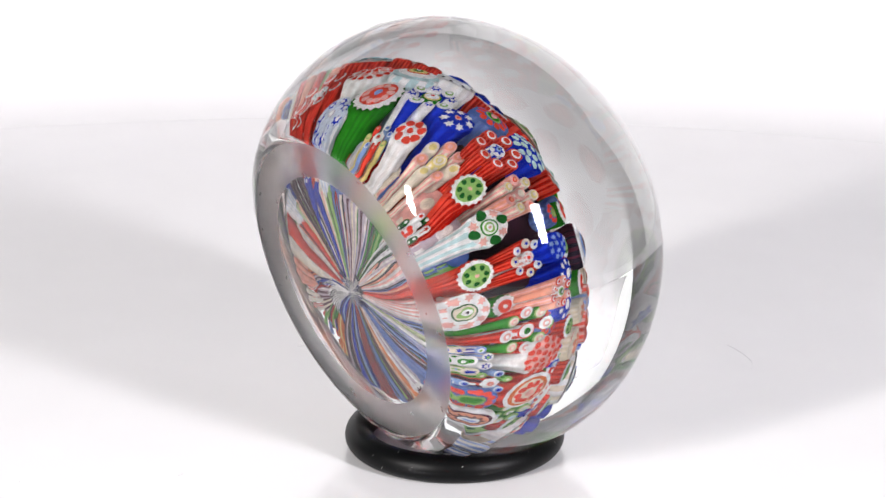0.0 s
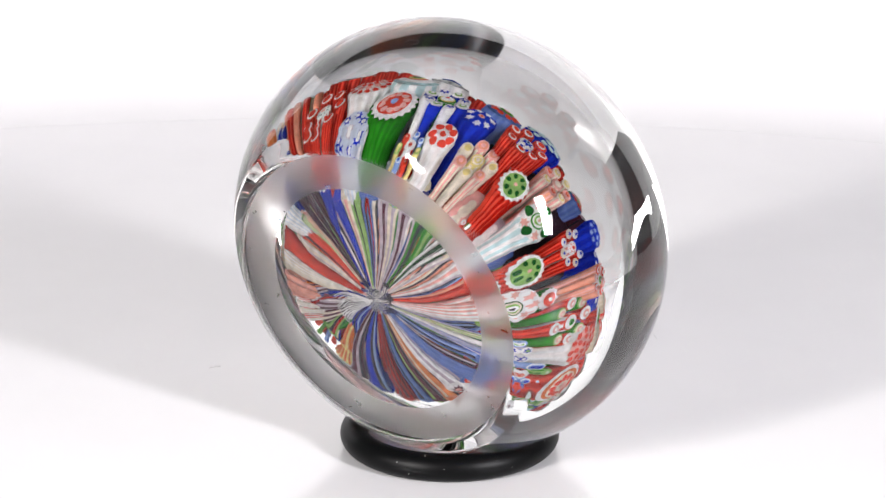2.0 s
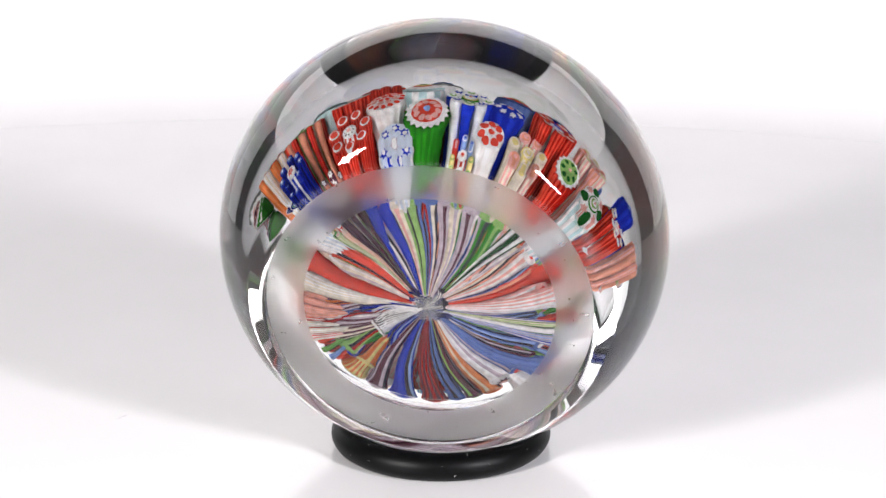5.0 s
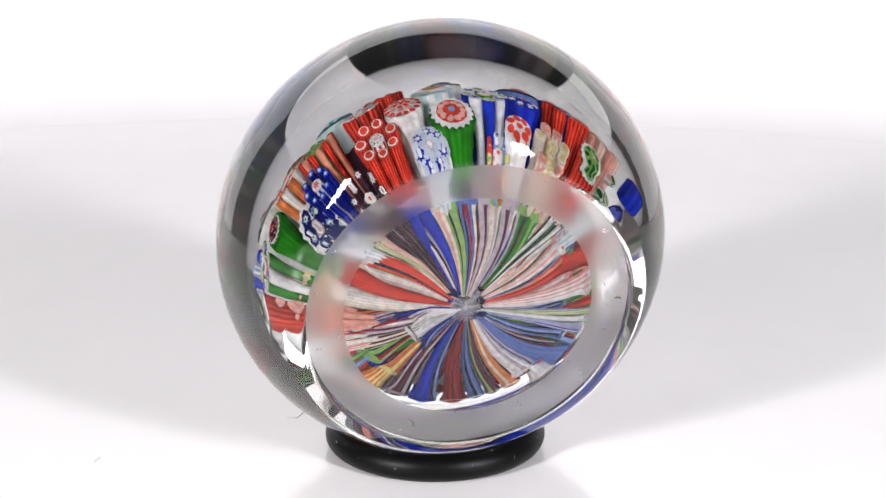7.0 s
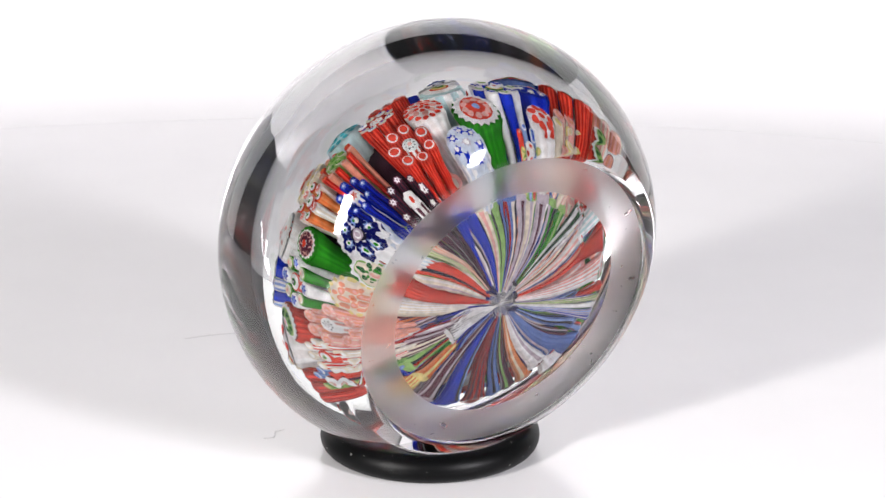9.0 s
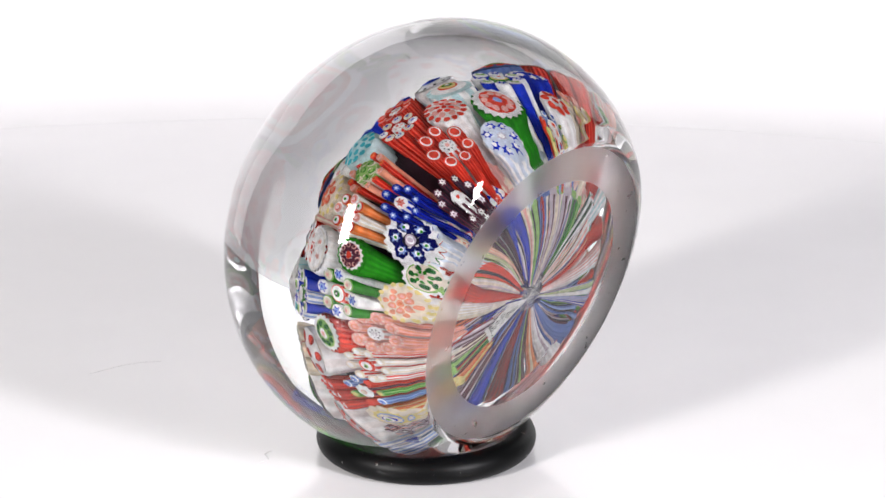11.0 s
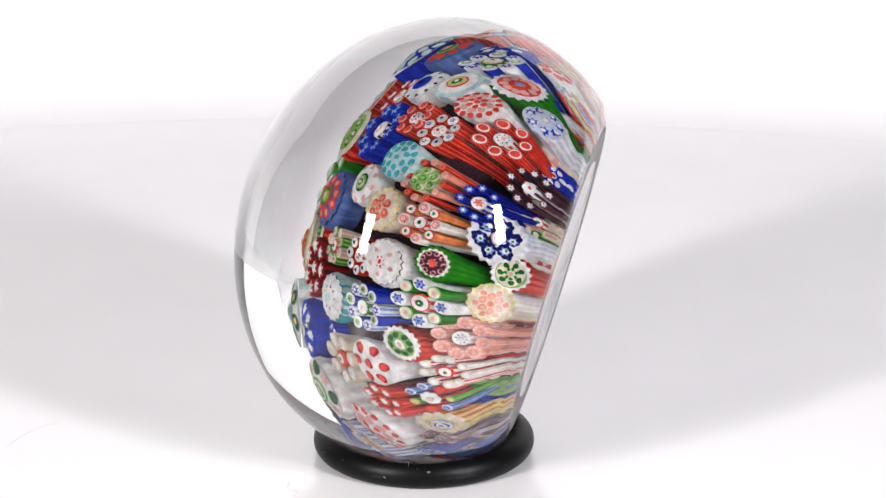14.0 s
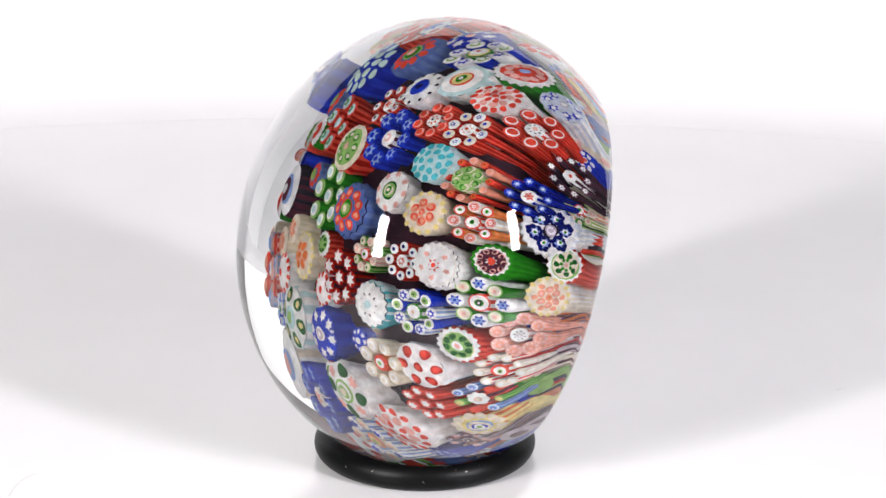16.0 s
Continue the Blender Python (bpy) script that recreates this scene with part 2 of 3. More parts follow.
def rod_mesh(fr, cx, cy, radius, spec):
    """One drawn rod: striped fluted sides and an end with its inlaid pattern."""
    head, layers = spec.split(":")
    sides, shape = head.split(",")
    pts = contour(shape)
    n = len(pts)
    verts, faces, keys = [], [], []
    wobble = random.Random(int(1e6 * (fr.end.x + 3 * fr.end.y + 7 * cx + 11 * cy)) + 5)
    share = [0, 0.12, 0.25, 0.4, 0.55, 0.7, 0.82, 0.9, 0.95, 0.98, 1.0]
    swell = [1.1, 1.1, 1.06, 1.0, 0.91, 0.84, 0.79, 0.82, 0.91, 0.98, 0.9]
    for s, k in zip(share, swell):
        verts += [fr.at(s, cx + k * radius * x, cy + k * radius * y) for x, y in pts]
    per = max(1, n // int(shape[1:])) if shape[0] != "o" else 2
    for i in range(len(share) - 1):
        for j in range(n):
            faces.append((i * n + j, i * n + (j + 1) % n, (i + 1) * n + (j + 1) % n, (i + 1) * n + j))
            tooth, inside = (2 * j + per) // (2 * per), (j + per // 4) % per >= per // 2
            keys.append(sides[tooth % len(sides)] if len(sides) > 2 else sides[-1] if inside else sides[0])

    def cap(x0, y0, r, shape, key, level, spin=0.0):
        ring = contour(shape)
        first = len(verts)
        c, d = math.cos(spin), math.sin(spin)

        def rise(x, y):
            return 0.24 * radius * max(0.0, 1 - (math.hypot(x - cx, y - cy) / radius) ** 1.6) + LAYER * level

        verts.append(fr.at(1.0, x0, y0, rise(x0, y0)))
        uneven = 0.0 if not level or r > 0.72 * radius else 0.05 if r > 0.3 * radius else 0.12
        p1, p2 = wobble.uniform(0, 6.28), wobble.uniform(0, 6.28)
        for x, y in ring:
            a = math.atan2(y, x)
            k = 1 + uneven * (math.cos(2 * a + p1) + 0.6 * math.cos(3 * a + p2))
            x, y = x * k, y * k
            px, py = x0 + r * (c * x - d * y), y0 + r * (d * x + c * y)
            verts.append(fr.at(1.0, px, py, rise(px, py)))
        for j in range(len(ring)):
            faces.append((first, first + 1 + j, first + 1 + (j + 1) % len(ring)))
            keys.append(key)

    cap(cx, cy, radius * 0.9, shape, layers.split()[0][0], 0)
    for level, token in enumerate(layers.split()):
        key, rest = token[0], token[1:]
        form, rest = rest.split("/")
        half = rest.endswith("+")
        rest = rest.rstrip("+")
        if "@" not in rest:
            cap(cx, cy, radius * float(rest) * 0.9, form, key, level + 1)
            continue
        size, rest = rest.split("@")
        if form[0] == "k":
            dist, count, form = float(rest), int(form[1:]), "o"
        else:
            dist, count = float(rest.split("*")[0]), int(rest.split("*")[1])
        for q in range(count):
            a = 2 * math.pi * (q + (0.5 if half else 0) + wobble.uniform(-0.09, 0.09)) / count
            cap(cx + radius * dist * math.cos(a), cy + radius * dist * math.sin(a), radius * float(size) * 1.04, form, key, level + 1, a)
    used = sorted(set(keys))
    return verts, faces, [CANE_GLASS[k] for k in used], [used.index(k) for k in keys], [len(f) == 4 for f in faces]


def cane(az, th, r, core, share=1.0, count=0, size=0.3, rods=(), reach=1.0, lift=0.0, swirl=None):
    """A cane ending at azimuth az and polar angle th of the inner dome, r mm wide there: one cog, or a core with rods round it."""
    rng = random.Random(int(az * 7 + th * 131))
    fr = Frame(az, th, rng.uniform(0, 6.28), reach, lift, swirl)
    spots.append((fr.end, r * MM))
    r *= 1.1 * MM
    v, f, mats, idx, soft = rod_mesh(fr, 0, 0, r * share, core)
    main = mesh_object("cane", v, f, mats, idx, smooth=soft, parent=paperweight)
    main.matrix_local = LEAN
    head, layers = core.split(":")
    tones = [WORDS[q].replace("_", " ") for q in dict.fromkeys([head[0]] + [t[0] for t in layers.split()])]
    if count:
        outer = WORDS[rods[0][0]].replace("_", " ")
        tagged(main, f"{outer} millefiori bundle of drawn rods round a {tones[-1]} core")
    else:
        tagged(main, f"{tones[0]} ribbed millefiori cane" + (f" with {' and '.join(tones[1:3])} end" if len(tones) > 1 else " of drawn glass"))
    for k in range(count):
        a = 2 * math.pi * (k + rng.uniform(-0.06, 0.06)) / count
        d = r * (1 - size) * rng.uniform(0.95, 1.03)
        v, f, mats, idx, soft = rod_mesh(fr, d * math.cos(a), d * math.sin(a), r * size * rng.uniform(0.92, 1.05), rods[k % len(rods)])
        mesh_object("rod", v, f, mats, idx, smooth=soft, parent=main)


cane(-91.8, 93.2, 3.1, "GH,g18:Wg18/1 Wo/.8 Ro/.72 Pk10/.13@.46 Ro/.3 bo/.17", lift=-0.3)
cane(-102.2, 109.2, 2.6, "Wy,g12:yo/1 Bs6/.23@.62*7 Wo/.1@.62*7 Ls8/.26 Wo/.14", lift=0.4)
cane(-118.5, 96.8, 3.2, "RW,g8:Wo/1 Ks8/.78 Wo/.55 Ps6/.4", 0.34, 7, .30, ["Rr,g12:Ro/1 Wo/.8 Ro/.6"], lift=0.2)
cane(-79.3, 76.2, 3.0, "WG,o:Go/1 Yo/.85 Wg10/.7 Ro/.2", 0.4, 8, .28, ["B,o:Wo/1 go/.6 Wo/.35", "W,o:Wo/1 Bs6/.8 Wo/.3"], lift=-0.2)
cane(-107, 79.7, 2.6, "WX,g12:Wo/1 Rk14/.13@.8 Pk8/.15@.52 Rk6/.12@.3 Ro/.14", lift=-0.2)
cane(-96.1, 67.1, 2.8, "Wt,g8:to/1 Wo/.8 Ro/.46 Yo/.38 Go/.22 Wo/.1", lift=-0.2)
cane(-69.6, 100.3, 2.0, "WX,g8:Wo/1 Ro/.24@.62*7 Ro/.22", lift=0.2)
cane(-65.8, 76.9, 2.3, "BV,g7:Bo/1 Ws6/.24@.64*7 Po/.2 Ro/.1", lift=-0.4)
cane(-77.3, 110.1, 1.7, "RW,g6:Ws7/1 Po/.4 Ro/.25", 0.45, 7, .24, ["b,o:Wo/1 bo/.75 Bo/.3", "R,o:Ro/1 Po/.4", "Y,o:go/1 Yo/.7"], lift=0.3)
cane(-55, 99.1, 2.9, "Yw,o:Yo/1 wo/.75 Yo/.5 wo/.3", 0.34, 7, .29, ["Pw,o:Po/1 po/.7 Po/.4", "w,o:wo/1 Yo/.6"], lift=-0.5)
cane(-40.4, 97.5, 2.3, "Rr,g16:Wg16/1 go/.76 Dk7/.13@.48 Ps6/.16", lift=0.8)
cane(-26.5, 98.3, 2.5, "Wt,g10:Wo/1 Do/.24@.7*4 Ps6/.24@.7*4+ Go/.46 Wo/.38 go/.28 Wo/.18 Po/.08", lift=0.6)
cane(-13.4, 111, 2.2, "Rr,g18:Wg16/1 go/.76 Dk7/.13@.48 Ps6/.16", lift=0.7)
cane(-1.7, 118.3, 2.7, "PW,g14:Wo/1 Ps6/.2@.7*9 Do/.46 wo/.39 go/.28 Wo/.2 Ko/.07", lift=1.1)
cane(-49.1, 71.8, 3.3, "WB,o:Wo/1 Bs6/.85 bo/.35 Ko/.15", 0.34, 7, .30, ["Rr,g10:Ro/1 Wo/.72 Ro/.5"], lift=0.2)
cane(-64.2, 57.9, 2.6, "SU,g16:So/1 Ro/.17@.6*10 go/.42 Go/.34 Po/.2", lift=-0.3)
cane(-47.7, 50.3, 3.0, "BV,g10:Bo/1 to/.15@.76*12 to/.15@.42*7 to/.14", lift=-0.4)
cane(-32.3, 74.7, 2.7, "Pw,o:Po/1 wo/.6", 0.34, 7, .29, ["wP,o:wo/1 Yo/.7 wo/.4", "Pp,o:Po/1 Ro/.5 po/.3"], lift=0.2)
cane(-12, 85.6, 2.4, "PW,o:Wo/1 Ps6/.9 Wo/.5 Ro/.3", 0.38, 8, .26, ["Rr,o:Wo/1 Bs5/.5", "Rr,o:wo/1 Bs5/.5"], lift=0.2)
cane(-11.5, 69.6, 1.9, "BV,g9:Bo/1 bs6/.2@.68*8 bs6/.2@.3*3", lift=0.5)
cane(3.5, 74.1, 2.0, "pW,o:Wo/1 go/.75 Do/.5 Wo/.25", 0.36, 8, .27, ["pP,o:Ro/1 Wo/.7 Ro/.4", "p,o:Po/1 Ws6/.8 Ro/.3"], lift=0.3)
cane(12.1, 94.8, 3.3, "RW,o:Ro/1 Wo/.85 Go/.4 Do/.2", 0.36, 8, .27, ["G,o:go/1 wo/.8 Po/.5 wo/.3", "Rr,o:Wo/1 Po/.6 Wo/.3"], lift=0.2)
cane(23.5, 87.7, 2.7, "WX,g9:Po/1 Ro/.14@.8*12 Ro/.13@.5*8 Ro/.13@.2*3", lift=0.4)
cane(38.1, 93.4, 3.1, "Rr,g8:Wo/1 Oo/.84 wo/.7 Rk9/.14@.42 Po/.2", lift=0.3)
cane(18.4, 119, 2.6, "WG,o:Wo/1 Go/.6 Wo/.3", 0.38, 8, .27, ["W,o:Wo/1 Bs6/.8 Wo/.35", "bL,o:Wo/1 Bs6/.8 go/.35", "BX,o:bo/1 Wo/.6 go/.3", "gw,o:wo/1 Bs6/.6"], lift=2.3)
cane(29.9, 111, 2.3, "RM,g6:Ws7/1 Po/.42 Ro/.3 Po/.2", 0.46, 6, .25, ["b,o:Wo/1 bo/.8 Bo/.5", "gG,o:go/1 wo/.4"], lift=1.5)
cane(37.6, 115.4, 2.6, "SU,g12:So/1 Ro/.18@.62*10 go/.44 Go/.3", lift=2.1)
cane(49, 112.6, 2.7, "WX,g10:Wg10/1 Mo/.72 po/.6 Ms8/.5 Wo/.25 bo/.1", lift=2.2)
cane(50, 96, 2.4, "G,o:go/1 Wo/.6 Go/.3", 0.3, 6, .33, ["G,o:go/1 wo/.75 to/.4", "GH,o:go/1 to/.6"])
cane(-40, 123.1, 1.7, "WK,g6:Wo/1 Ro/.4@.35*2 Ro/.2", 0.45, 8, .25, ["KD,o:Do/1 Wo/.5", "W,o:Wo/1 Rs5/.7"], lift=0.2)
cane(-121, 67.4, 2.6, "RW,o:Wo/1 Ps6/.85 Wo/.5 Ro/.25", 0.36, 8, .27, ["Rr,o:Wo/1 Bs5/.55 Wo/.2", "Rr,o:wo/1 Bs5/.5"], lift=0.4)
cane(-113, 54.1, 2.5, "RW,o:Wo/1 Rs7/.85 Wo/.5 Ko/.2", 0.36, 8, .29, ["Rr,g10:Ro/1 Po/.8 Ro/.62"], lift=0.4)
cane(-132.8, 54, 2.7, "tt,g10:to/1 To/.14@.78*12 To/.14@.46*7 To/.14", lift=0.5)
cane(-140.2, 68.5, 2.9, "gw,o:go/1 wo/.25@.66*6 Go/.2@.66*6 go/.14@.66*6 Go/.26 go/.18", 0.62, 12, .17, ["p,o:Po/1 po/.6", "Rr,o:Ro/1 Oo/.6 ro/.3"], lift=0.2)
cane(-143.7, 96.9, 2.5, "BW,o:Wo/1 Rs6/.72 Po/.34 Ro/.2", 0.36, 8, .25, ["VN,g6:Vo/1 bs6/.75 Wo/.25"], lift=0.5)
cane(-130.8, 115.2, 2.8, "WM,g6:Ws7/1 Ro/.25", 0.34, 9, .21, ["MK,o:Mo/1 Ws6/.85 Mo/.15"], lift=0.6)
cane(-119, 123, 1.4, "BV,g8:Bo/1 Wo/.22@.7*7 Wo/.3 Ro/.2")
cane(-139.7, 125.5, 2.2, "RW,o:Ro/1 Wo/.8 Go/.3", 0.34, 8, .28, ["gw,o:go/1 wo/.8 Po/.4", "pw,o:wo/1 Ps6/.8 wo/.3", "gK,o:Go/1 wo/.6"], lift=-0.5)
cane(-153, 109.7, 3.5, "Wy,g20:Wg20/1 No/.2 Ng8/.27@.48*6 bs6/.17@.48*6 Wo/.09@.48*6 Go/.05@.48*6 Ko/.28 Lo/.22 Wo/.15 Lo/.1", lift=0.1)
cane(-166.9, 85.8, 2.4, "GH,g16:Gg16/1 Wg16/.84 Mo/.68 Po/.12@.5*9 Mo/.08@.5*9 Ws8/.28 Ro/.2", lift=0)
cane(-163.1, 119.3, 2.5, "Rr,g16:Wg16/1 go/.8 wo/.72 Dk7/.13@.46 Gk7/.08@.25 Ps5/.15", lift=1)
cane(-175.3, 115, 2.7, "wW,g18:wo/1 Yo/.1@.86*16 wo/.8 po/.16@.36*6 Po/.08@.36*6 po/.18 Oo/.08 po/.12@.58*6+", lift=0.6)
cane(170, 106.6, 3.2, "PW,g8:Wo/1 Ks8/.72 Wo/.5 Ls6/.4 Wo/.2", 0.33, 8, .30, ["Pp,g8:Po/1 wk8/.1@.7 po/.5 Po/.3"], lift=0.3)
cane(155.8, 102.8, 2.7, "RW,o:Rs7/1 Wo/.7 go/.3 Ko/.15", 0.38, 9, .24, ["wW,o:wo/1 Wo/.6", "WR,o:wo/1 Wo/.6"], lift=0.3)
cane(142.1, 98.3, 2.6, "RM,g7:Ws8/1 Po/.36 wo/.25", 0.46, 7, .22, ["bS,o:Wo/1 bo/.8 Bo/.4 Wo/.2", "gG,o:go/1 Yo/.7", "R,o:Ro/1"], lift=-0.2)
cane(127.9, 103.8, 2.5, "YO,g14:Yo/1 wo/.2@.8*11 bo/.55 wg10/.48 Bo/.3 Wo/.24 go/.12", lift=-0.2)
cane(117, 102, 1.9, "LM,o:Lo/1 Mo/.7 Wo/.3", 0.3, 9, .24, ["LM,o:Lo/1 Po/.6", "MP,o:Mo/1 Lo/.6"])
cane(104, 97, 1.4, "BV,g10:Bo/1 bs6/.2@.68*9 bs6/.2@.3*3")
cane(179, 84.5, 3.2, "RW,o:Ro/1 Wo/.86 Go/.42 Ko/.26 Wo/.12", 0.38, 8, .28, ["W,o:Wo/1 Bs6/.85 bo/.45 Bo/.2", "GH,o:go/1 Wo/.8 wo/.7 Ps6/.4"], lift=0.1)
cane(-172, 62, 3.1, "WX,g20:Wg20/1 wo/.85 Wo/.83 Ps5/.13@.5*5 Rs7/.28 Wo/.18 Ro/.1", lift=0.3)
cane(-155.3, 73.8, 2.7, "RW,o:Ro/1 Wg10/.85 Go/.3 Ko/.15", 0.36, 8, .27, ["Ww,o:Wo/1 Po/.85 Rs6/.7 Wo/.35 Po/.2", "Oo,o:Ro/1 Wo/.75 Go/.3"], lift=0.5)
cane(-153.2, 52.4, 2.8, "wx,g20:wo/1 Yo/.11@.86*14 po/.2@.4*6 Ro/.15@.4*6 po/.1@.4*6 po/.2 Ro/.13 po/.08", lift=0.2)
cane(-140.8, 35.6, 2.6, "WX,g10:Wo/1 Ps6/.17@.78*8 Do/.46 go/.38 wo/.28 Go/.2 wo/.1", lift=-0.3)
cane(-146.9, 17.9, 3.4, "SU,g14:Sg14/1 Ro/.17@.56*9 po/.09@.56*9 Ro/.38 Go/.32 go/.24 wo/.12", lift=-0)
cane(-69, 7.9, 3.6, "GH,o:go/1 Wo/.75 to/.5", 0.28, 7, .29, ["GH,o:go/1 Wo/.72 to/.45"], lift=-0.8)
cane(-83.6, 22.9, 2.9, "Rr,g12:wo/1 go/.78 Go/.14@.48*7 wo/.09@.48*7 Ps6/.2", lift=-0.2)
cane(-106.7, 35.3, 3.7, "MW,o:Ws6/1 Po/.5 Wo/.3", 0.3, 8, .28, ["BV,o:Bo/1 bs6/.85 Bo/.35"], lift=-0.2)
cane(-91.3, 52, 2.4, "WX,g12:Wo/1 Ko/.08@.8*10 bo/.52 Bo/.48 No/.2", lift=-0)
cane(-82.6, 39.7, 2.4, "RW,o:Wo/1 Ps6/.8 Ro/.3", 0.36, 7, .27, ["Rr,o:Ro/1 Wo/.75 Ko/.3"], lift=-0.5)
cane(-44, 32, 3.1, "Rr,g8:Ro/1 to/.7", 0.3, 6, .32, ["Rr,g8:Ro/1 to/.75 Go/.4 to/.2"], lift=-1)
cane(58.7, 13.4, 2.5, "wx,g18:wo/1 Yo/.1@.88*16 po/.2@.4*6 Oo/.15@.4*6 po/.2 Oo/.13", lift=-1.2)
cane(153.2, 21.9, 3.2, "rM,g6:ro/1 Ws6/.9 Wo/.3", 0.3, 7, .31, ["rM,g6:ro/1 Ws6/.92 Wo/.3"], lift=-0)
cane(-179, 28, 2.2, "RP,o:Ro/1 Wo/.8 Go/.3", 0.36, 8, .28, ["gG,o:go/1 wo/.8 Go/.3", "Pw,o:wo/1 Ps6/.8 wo/.3"], lift=-0.3)
cane(-174.4, 45.8, 2.4, "RW,o:Wo/1 Rs6/.7 Wo/.3", 0.36, 8, .27, ["Rr,o:Wo/1 No/.4"], lift=-0.1)
cane(159.8, 39.6, 2.9, "Tt,g16:Wg16/1 Wo/.74 Ms9/.56 Wo/.44 to/.2", lift=0.1)
cane(168.8, 58.3, 2.9, "WG,o:Go/1 Wg12/.86 Po/.2 Yo/.1", 0.38, 9, .26, ["B,o:Wo/1 go/.6 Ko/.2", "Wb,o:Wo/1 Bs6/.85 Wo/.3"], lift=0.5)
cane(163, 81.1, 2.5, "Rr,g18:Wg18/.98 wo/.74 go/.7 Dk8/.14@.46 Wo/.26 Ps6/.18", lift=0.1)
cane(149.4, 68.6, 3.0, "WX,g7:Wo/1 ro/.2@.64*6 Ro/.13@.64*6 ro/.2 Ro/.12", lift=-0.2)
cane(139.6, 53.5, 2.9, "RO,o:Ro/1 Wo/.6 go/.3", 0.36, 7, .30, ["wx,o:wo/1 Wo/.7 wo/.4"], lift=0.1)
cane(109.3, 31.7, 3, "BV,g10:Bo/1 Ws6/.2@.66*8 Wo/.3 Lo/.22 Wo/.1", lift=-0.6)
cane(74.7, 30.4, 3.2, "Wt,g10:Wo/1 Do/.22@.66*6 Yo/.1@.66*6 to/.4 go/.2", lift=-0.9)
cane(134.2, 77.4, 2.4, "Rr,o:Ro/1 Ws6/.85 Wo/.3", 0.3, 7, .3, ["Rr,o:Ro/1 Ws6/.85 Wo/.3"], lift=-0.2)
cane(112.4, 51.8, 3.3, "WX,g10:Wo/1 Do/.22@.7*4 Ps6/.22@.7*4+ go/.46 Wo/.36 go/.26 wo/.16", lift=0.3)
cane(80, 55, 3.2, "BW,o:Wo/1 Ps6/.8", 0.3, 8, .28, ["BV,o:Bo/1 bs6/.85 Bo/.3"], lift=-0.9)
cane(113.6, 75, 3.2, "WX,g10:Wo/1 Ro/.12@.82*13 Po/.16@.5*8 Ro/.12@.26*4", lift=-0.5)
cane(97, 73, 2.8, "wx,o:po/1 Yo/.6 go/.3", 0.36, 8, .27, ["Wb,o:Wo/1 Bs6/.8", "bW,o:wo/1 Po/.5"])
cane(2.9, 31.5, 2.6, "MK,g16:Wo/1 bo/.62 Mo/.45 Wo/.2", lift=-1.5)
cane(33, 43, 3.2, "Pb,o:Po/1 Wo/.6 Bo/.3", 0.34, 7, .3, ["RP,o:Ro/1 po/.6", "Lb,o:Lo/1 bo/.6"], lift=-1.5)
cane(62, 52, 2.9, "Ww,g12:Wo/1 bo/.5 Po/.3", lift=-1.4)

# canes of the same kinds on the sides that stay turned away
MORE = [("GH,g16:Wg16/1 Ro/.6 Wo/.2",), ("BV,g10:Bo/1 Ws6/.2@.66*8 Wo/.3",), ("WX,g12:Wo/1 Rk12/.13@.8 Ro/.2",), ("Rr,g14:Wg14/1 go/.7 Dk7/.13@.46",),
        ("RW,o:Wo/1 Ps6/.8 Ro/.3", 0.36, 8, 0.27, ["Rr,o:Wo/1 Bs5/.55"]), ("wx,g16:wo/1 po/.2@.4*6 po/.2",), ("SU,g12:So/1 Ro/.18@.62*10 go/.44",),
        ("WG,o:Wo/1 Go/.6 Wo/.3", 0.38, 8, 0.27, ["b,o:Wo/1 Bs6/.8 Wo/.35", "B,o:bo/1 Wo/.6 go/.3"])]
LOW = ["LM,g8:Lo/1", "BN,g8:Bo/1 No/.6", "WX,g9:Wo/1 Xo/.6", "gD,g7:go/1 Go/.6", "Pw,g8:Po/1 wo/.4", "pM,g9:po/1 wo/.5", "GD,g7:go/1 Go/.5", "SN,g9:So/1",
       "wM,g9:wo/1 xo/.5", "rM,g7:ro/1", "bK,g7:bo/1 So/.5", "OM,g8:Oo/1 po/.4", "XL,g9:Xo/1 wo/.5", "LX,g9:Lo/1 Xo/.5", "yb,g9:yo/1 Wo/.5"]
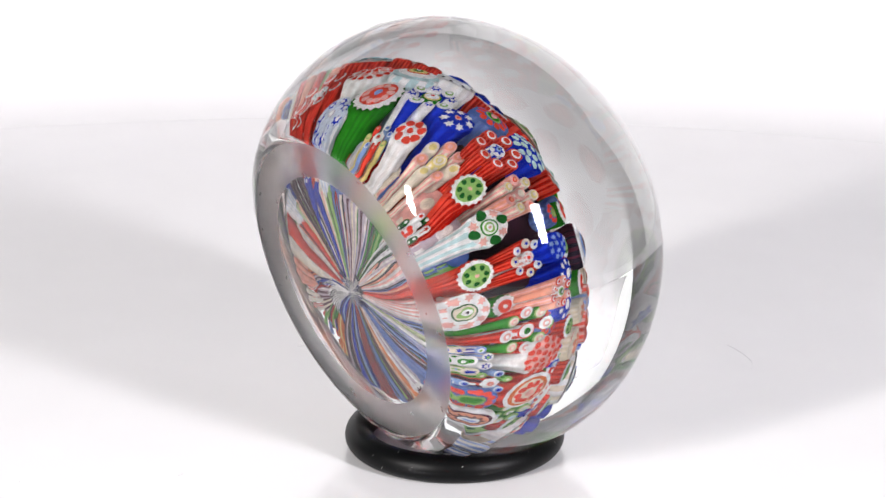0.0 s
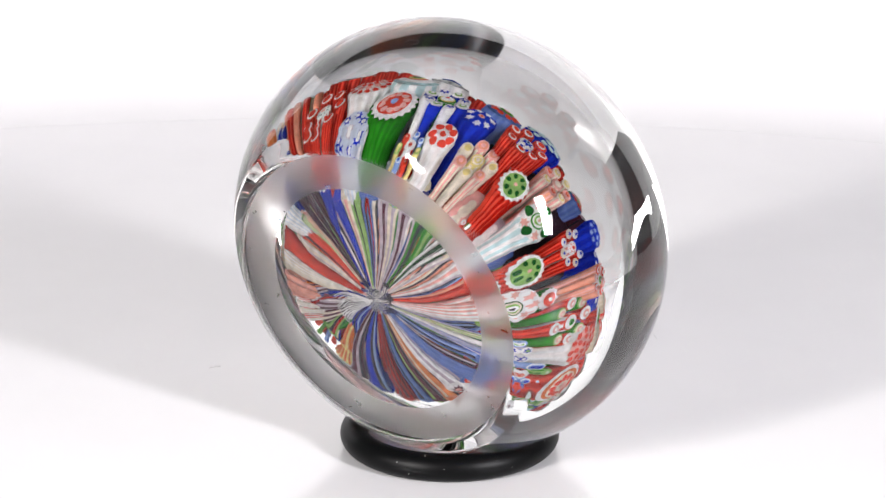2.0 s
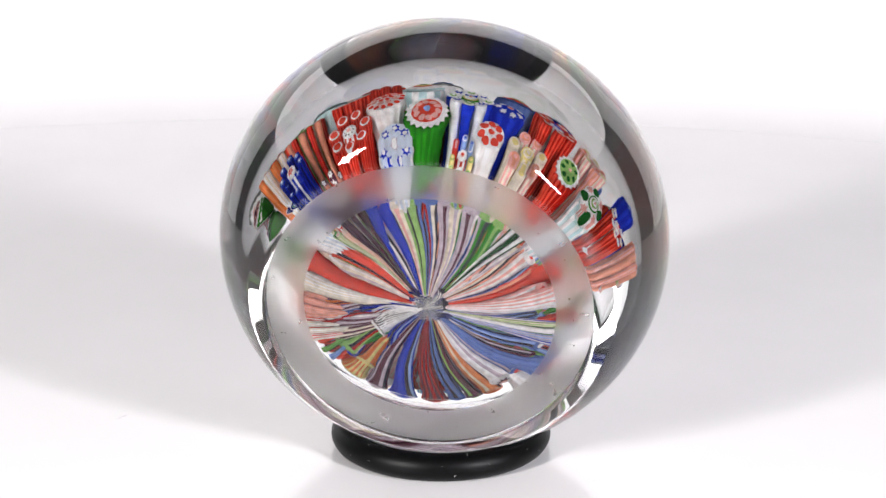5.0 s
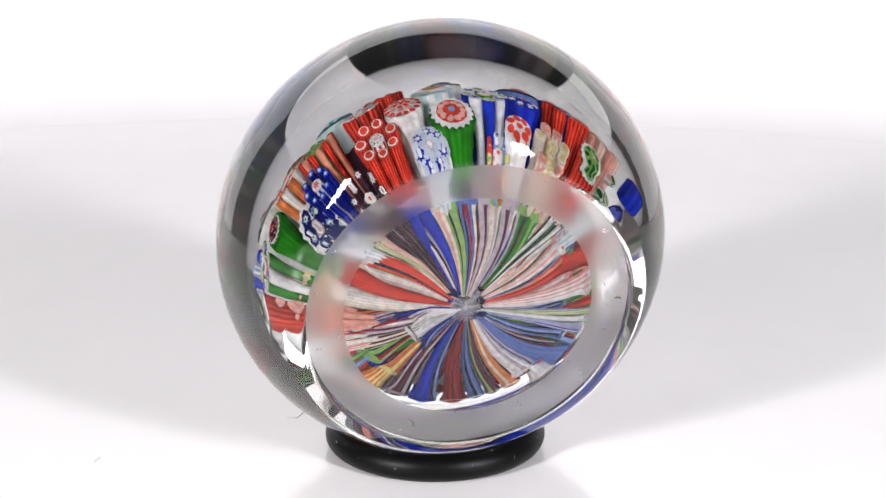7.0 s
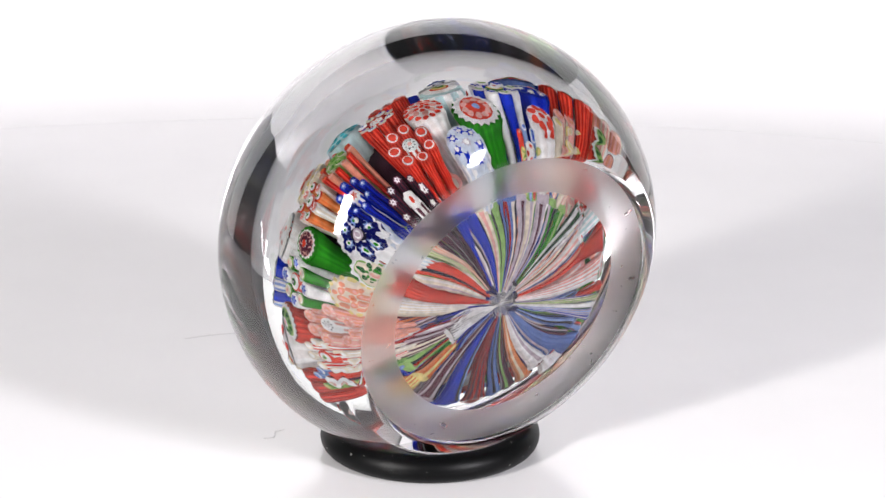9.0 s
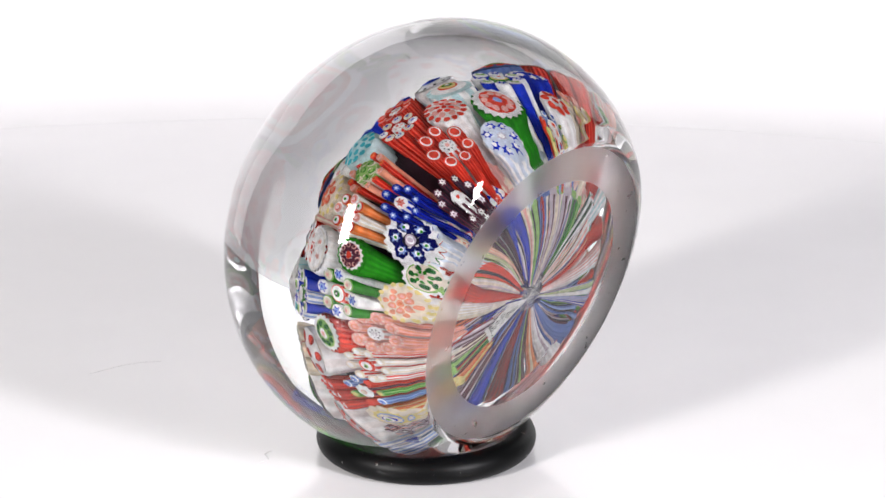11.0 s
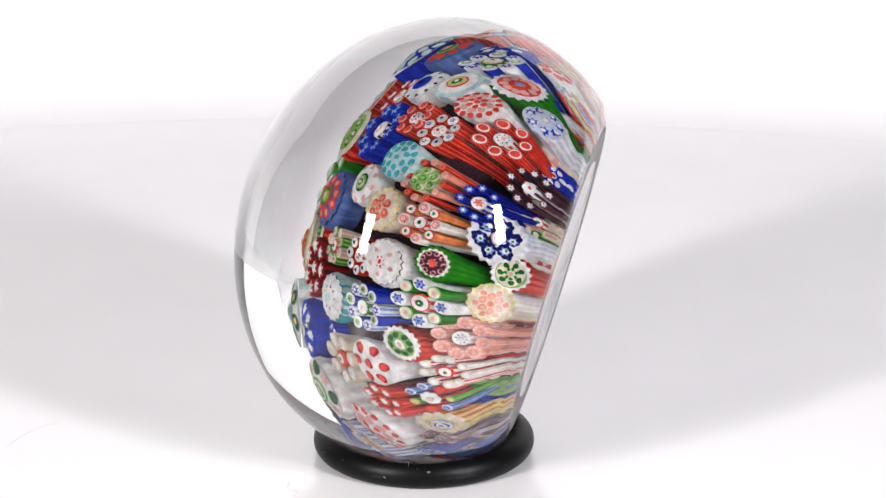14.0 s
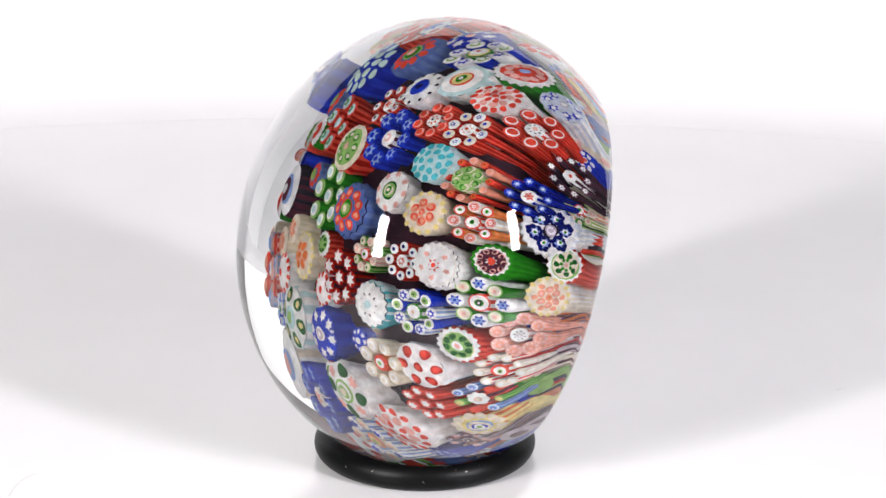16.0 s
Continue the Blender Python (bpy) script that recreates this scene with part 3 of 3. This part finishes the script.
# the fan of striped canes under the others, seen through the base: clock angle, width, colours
# the closing K stripe paints in the shade of the gaps between canes
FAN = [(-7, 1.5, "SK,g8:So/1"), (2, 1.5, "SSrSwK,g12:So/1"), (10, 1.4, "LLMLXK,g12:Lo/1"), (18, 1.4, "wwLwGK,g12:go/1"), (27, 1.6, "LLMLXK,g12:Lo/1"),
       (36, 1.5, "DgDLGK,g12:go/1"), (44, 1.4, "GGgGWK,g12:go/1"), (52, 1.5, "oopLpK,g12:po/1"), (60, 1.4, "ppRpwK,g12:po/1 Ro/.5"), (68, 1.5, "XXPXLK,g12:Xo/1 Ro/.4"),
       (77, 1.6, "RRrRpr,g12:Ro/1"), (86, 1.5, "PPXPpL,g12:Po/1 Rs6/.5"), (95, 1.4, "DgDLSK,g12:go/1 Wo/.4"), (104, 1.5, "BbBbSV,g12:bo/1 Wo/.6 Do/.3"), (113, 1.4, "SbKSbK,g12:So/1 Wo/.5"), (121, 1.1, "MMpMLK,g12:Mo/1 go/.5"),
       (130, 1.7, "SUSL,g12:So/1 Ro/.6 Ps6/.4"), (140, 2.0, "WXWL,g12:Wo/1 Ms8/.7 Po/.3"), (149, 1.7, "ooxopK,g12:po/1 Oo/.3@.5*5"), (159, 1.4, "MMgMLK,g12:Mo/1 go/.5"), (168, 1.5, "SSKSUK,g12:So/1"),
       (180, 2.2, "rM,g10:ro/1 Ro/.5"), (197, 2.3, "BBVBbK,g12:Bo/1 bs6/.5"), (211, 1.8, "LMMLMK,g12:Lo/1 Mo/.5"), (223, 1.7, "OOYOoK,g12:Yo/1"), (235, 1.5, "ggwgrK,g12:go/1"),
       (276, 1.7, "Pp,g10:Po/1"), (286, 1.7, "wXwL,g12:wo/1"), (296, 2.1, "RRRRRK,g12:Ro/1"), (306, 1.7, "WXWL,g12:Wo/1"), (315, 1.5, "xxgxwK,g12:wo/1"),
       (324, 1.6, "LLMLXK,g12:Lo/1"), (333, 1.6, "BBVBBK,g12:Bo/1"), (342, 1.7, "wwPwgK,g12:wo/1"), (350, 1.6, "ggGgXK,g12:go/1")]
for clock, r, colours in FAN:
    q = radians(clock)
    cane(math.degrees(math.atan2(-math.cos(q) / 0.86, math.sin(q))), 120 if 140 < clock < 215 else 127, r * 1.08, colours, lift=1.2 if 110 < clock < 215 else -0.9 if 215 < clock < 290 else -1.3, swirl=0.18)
cane(148, 124, 3.0, "WK,g26:Wo/1 Lo/.5", reach=0.56, swirl=0.2)
cane(172, 121, 2.4, "NVKBKV,g18:No/1 Ko/.5", reach=0.6, swirl=0.2)
cane(126, 122, 2.3, "BVbVKV,g18:Bo/1 No/.5", reach=0.62, swirl=0.35)
knot = random.Random(12)
for k in range(15):
    cane(-180 + 24 * k + knot.uniform(-9, 9), 150, knot.uniform(0.6, 1.3), knot.choice(("KX,g9:Ko/1", "NK,g7:No/1", "KN,g7:Ko/1", "VK,g8:No/1")), reach=knot.uniform(0.16, 0.36), swirl=knot.uniform(0.1, 0.8))
filler = random.Random(5)
for attempt in range(900):
    az, th, r = filler.uniform(-180, 180), filler.uniform(115, 131), filler.choice((1.2, 1.6, 2.0))
    trial = Frame(az, th, 0).end
    if all((trial - p).length > 0.78 * (r * MM + q) for p, q in spots):
        cane(az, th, r, filler.choice(LOW), lift=-1.8)
for attempt in range(4200):
    az, th, r = filler.uniform(-180, 180), filler.uniform(0, 112), filler.choice((1.5, 2.0, 2.4, 2.9))
    hidden = 0 < az < 80 and th > 60
    trial = Frame(az, th, 0).end
    if all((trial - p).length > (0.9 if hidden else 1.02 if 20 < az < 110 else 1.5 if -180 < az < -60 and th > 45 else 1.3) * (r * MM + q) for p, q in spots):
        back = 20 < az < 110 and th < 75
        cane(az, th, r, *filler.choice([MORE[k] for k in (2, 5, 3, 7)] if back else MORE), lift=-1.5 if back else -1.7)


def shade_core():
    """An added opaque dark core that blocks light and darkens the gaps between the canes."""
    prof = [(9.0 * MM, 0), (9.0 * MM, 8 * MM)]
    for k in range(1, 21):
        e = radians(112 * (1 - k / 20))
        inset = 3.0 * MM + 4.5 * MM * max(0.0, (e - radians(60)) / radians(52)) ** 1.5
        high = DOME_TOP if e < math.pi / 2 else DOME_LOW
        prof.append((DOME_MIDDLE + (high - inset) * math.cos(e), (DOME_RADIUS - inset) * math.sin(e) if k < 20 else 0))
    v, f, _ = lathe(prof, 64)
    ob = mesh_object("shade_core", v, f, [material("dark_gap_shade", (0.030, 0.012, 0.020), 0.6, 0.0, vary=0.4, scale=250)], parent=paperweight)
    ob.matrix_local = LEAN
    tagged(ob, "opaque dark plum core added to shade the gaps between the canes")


shade_core()


def air_bubbles():
    """Small bubbles caught in the crystal round the canes."""
    air = glass("air_in_crystal", 0.0, 1 / 1.60, (1, 1, 1))
    rng = random.Random(9)
    v, f, _ = lathe([(-math.cos(math.pi * k / 8), math.sin(math.pi * k / 8) if 0 < k < 8 else 0) for k in range(9)], 14)
    for az, th, over in ((124, 33, 0.4), (70, 121, 0.8), (55, 122, 0.9), (48, 120, 0.6)):
        fr = Frame(az, th, 0)
        at, r = fr.end + fr.normal * over * MM, rng.uniform(0.22, 0.42) * MM
        mesh_object("air_bubble", [at + r * Vector(p) for p in v], f, [air], parent=paperweight).matrix_local = LEAN


air_bubbles()


# ---- lint and dust ----
LINT = material("grey_lint", (0.66, 0.65, 0.66), 0.9, 0.1, vary=0.2, scale=3000)
HAIR = material("dark_hair", (0.07, 0.06, 0.06), 0.7, 0.2, vary=0.2, scale=3000)
PALE = material("pale_lint", (0.62, 0.61, 0.58), 0.9, 0.1, vary=0.2, scale=3000)


def fibre(points, radius, mat, name="lint_fibre", parent=None):
    """A thin round thread through a few bends."""
    pts = [Vector(p) for p in points]
    path = []
    for k in range(len(pts) - 1):
        p0, p1, p2, p3 = pts[max(0, k - 1)], pts[k], pts[k + 1], pts[min(len(pts) - 1, k + 2)]
        for s in (q / 6 for q in range(6)):
            path.append(0.5 * ((2 * p1) + (p2 - p0) * s + (2 * p0 - 5 * p1 + 4 * p2 - p3) * s * s + (3 * p1 - p0 - 3 * p2 + p3) * s ** 3))
    path.append(pts[-1])
    verts, faces = [], []
    for k, p in enumerate(path):
        along = (path[min(k + 1, len(path) - 1)] - path[max(k - 1, 0)]).normalized()
        side = along.cross(Vector((0.3, 0.2, 1))).normalized()
        up = side.cross(along)
        verts += [p + (side * math.cos(a) + up * math.sin(a)) * radius for a in (math.pi * j / 3 for j in range(6))]
    for k in range(len(path) - 1):
        faces += [(k * 6 + j, k * 6 + (j + 1) % 6, k * 6 + 6 + (j + 1) % 6, k * 6 + 6 + j) for j in range(6)]
    faces += [tuple(range(5, -1, -1)), tuple(range(len(verts) - 6, len(verts)))]
    return mesh_object(name, verts, faces, [mat], parent=parent)


def table_fibre(points, radius, mat, label):
    ob = fibre([(x * MM, y * MM, radius * 0.9) for x, y in points], radius, mat)
    return tagged(ob, label, "lint", "lint on the turntable")


lint = [
    table_fibre([(-12.8, 74.6), (-7, 73.6), (-2.4, 71.8), (0.3, 69.2)], 0.036 * MM, LINT, "long grey lint fibre lying on the turntable"),
    table_fibre([(-19.1, 23.0), (-20.9, 22.9), (-21.8, 21.6), (-22.6, 20.7), (-24.2, 21.2)], 0.06 * MM, LINT, "curled grey lint fibre lying beside the rubber ring"),
    table_fibre([(-59.4, 7.6), (-58.8, 8.9), (-58.2, 9.6)], 0.07 * MM, LINT, "short bluish grey lint fleck on the turntable"),
    table_fibre([(-16.9, -43.1), (-16.8, -41.8)], 0.07 * MM, LINT, "tiny grey lint fleck on the turntable"),
    table_fibre([(-30.2, -67.6), (-29.9, -65.9)], 0.07 * MM, LINT, "tiny grey lint fleck on the turntable"),
    table_fibre([(18.2, -74.3), (18.7, -75.6)], 0.07 * MM, LINT, "tiny grey lint fleck on the turntable"),
]


def glass_fibre(points):
    """A hair-thin thread stuck to the outside of the crystal."""
    on = []
    for x, y, z in points:
        p = Vector((x, y, z)) * MM
        r = math.hypot(p.x, p.y)
        k = (outline(p.z) + 0.02 * MM) / r
        on.append(LEAN @ Vector((p.x * k, p.y * k, p.z)))
    return tagged(fibre(on, 0.035 * MM, HAIR), "dark hair-thin lint fibre stuck to the glass", "lint", "lint on the glass")


lint += [
    glass_fibre([(-4.5, -37.2, 23.6), (-5.2, -37.1, 22.7), (-4.8, -37.1, 22.1)]),
    glass_fibre([(-3.4, -37.2, 23.0), (-2.9, -37.2, 22.3), (-2.3, -37.2, 22.6)]),
    glass_fibre([(-0.2, -37.4, 19.3), (0.4, -37.4, 20.3), (1.6, -37.4, 20.3), (2.0, -37.4, 19.5), (1.3, -37.4, 19.0)]),
    glass_fibre([(-13.4, -34.7, 26.2), (-13.6, -34.7, 25.2), (-14.2, -34.6, 24.6)]),
]


def glass_dust():
    """Specks of dust scattered over the outside of the crystal."""
    rng = random.Random(33)
    verts, faces = [], []
    for k in range(90):
        u = rng.uniform(11, 48) * MM
        a, size = rng.uniform(0, 6.283), rng.choice((0.03, 0.035, 0.045, 0.06)) * MM
        r = outline(u) + 0.02 * MM
        p = Vector((r * math.cos(a), r * math.sin(a), u))
        first = len(verts)
        verts += [p + size * rng.uniform(0.6, 1.4) * Vector(q) for q in ((1, 0, 0), (-1, 0, 0), (0, 1, 0), (0, -1, 0), (0, 0, 1), (0, 0, -1))]
        faces += [tuple(first + j for j in q) for q in ((0, 2, 4), (2, 1, 4), (1, 3, 4), (3, 0, 4), (2, 0, 5), (1, 2, 5), (3, 1, 5), (0, 3, 5))]
    ob = mesh_object("dust", verts, faces, [PALE], smooth=False, parent=paperweight)
    ob.matrix_local = LEAN
    tagged(ob, "pale dust specks on the polished crystal", kind="stuff")


glass_dust()


def thread_lattice():
    """White threads drawn into the neck: a crossed twist in its middle and a feather spread to one side."""
    def strand(points, radius, parent):
        ob = fibre(points, radius, CANE_GLASS["W"], "thread", parent)
        if parent is paperweight:
            ob.matrix_local = LEAN
        return ob

    middle = Vector((NECK.x, NECK.y, 0))
    first = None
    for way in (1, -1):
        for k in range(13):
            pts = []
            for j in range(6):
                r, a = (0.15 + 0.5 * j) * MM, 2 * math.pi * k / 13 + way * 0.42 * j
                pts.append(middle + Vector((r * math.cos(a), r * math.sin(a), (0.95 + 0.06 * j + (0.05 if way > 0 else 0)) * MM)))
            ob = strand(pts, 0.035 * MM, first or paperweight)
            if first is None:
                first = tagged(ob, "white glass thread of a crossed lattice")
    first = None
    for k in range(17):
        a = radians(146 + 26 * k / 16)
        pts = []
        for j in range(6):
            r, b = (0.8 + (7.6 + 0.9 * math.sin(k * 0.9)) * j / 5) * MM, a + 0.16 * math.sin(math.pi * j / 5)
            pts.append(middle + Vector((r * math.cos(b), r * math.sin(b), (1.15 + 0.12 * j) * MM)))
        ob = strand(pts, (0.06 + 0.012 * (k % 3)) * MM, first or paperweight)
        if first is None:
            first = tagged(ob, "white glass thread of a spread feather")


thread_lattice()


def ring_dust():
    """Pale flecks and threads scattered over the rubber."""
    rng = random.Random(21)
    for k in range(34):
        a, c = rng.uniform(0, 6.283), rng.uniform(-0.3, 1.5)
        pts, step = [], rng.choice((0.06, 0.08, 0.1, 0.14, 0.2, 0.5)) * MM
        for j in range(3):
            r = RING_MAJOR + (RING_MINOR + 0.02 * MM) * math.cos(c)
            pts.append(RING_OFF + Vector((r * math.cos(a), r * math.sin(a), RING_MINOR + (RING_MINOR + 0.02 * MM) * math.sin(c))))
            a += step / RING_MAJOR * rng.uniform(-1, 1)
            c += step / RING_MINOR * rng.uniform(-1, 1)
        fibre(pts, rng.uniform(0.012, 0.026) * MM, PALE, "dust_fleck", ring)


ring_dust()

# ---- movement ----
def motions():
    times = [0.5 * i for i in range(33)]
    for thing in (paperweight, turntable, *lint):
        walk(thing, [(t, pose(0, 0, 0, 0, 0, RATE * (t - FACING))) for t in times])
    walk(ring, [(t, pose(-0.76 * MM, 0, 0, 0, 0, RATE * (t - FACING))) for t in times])


motions()
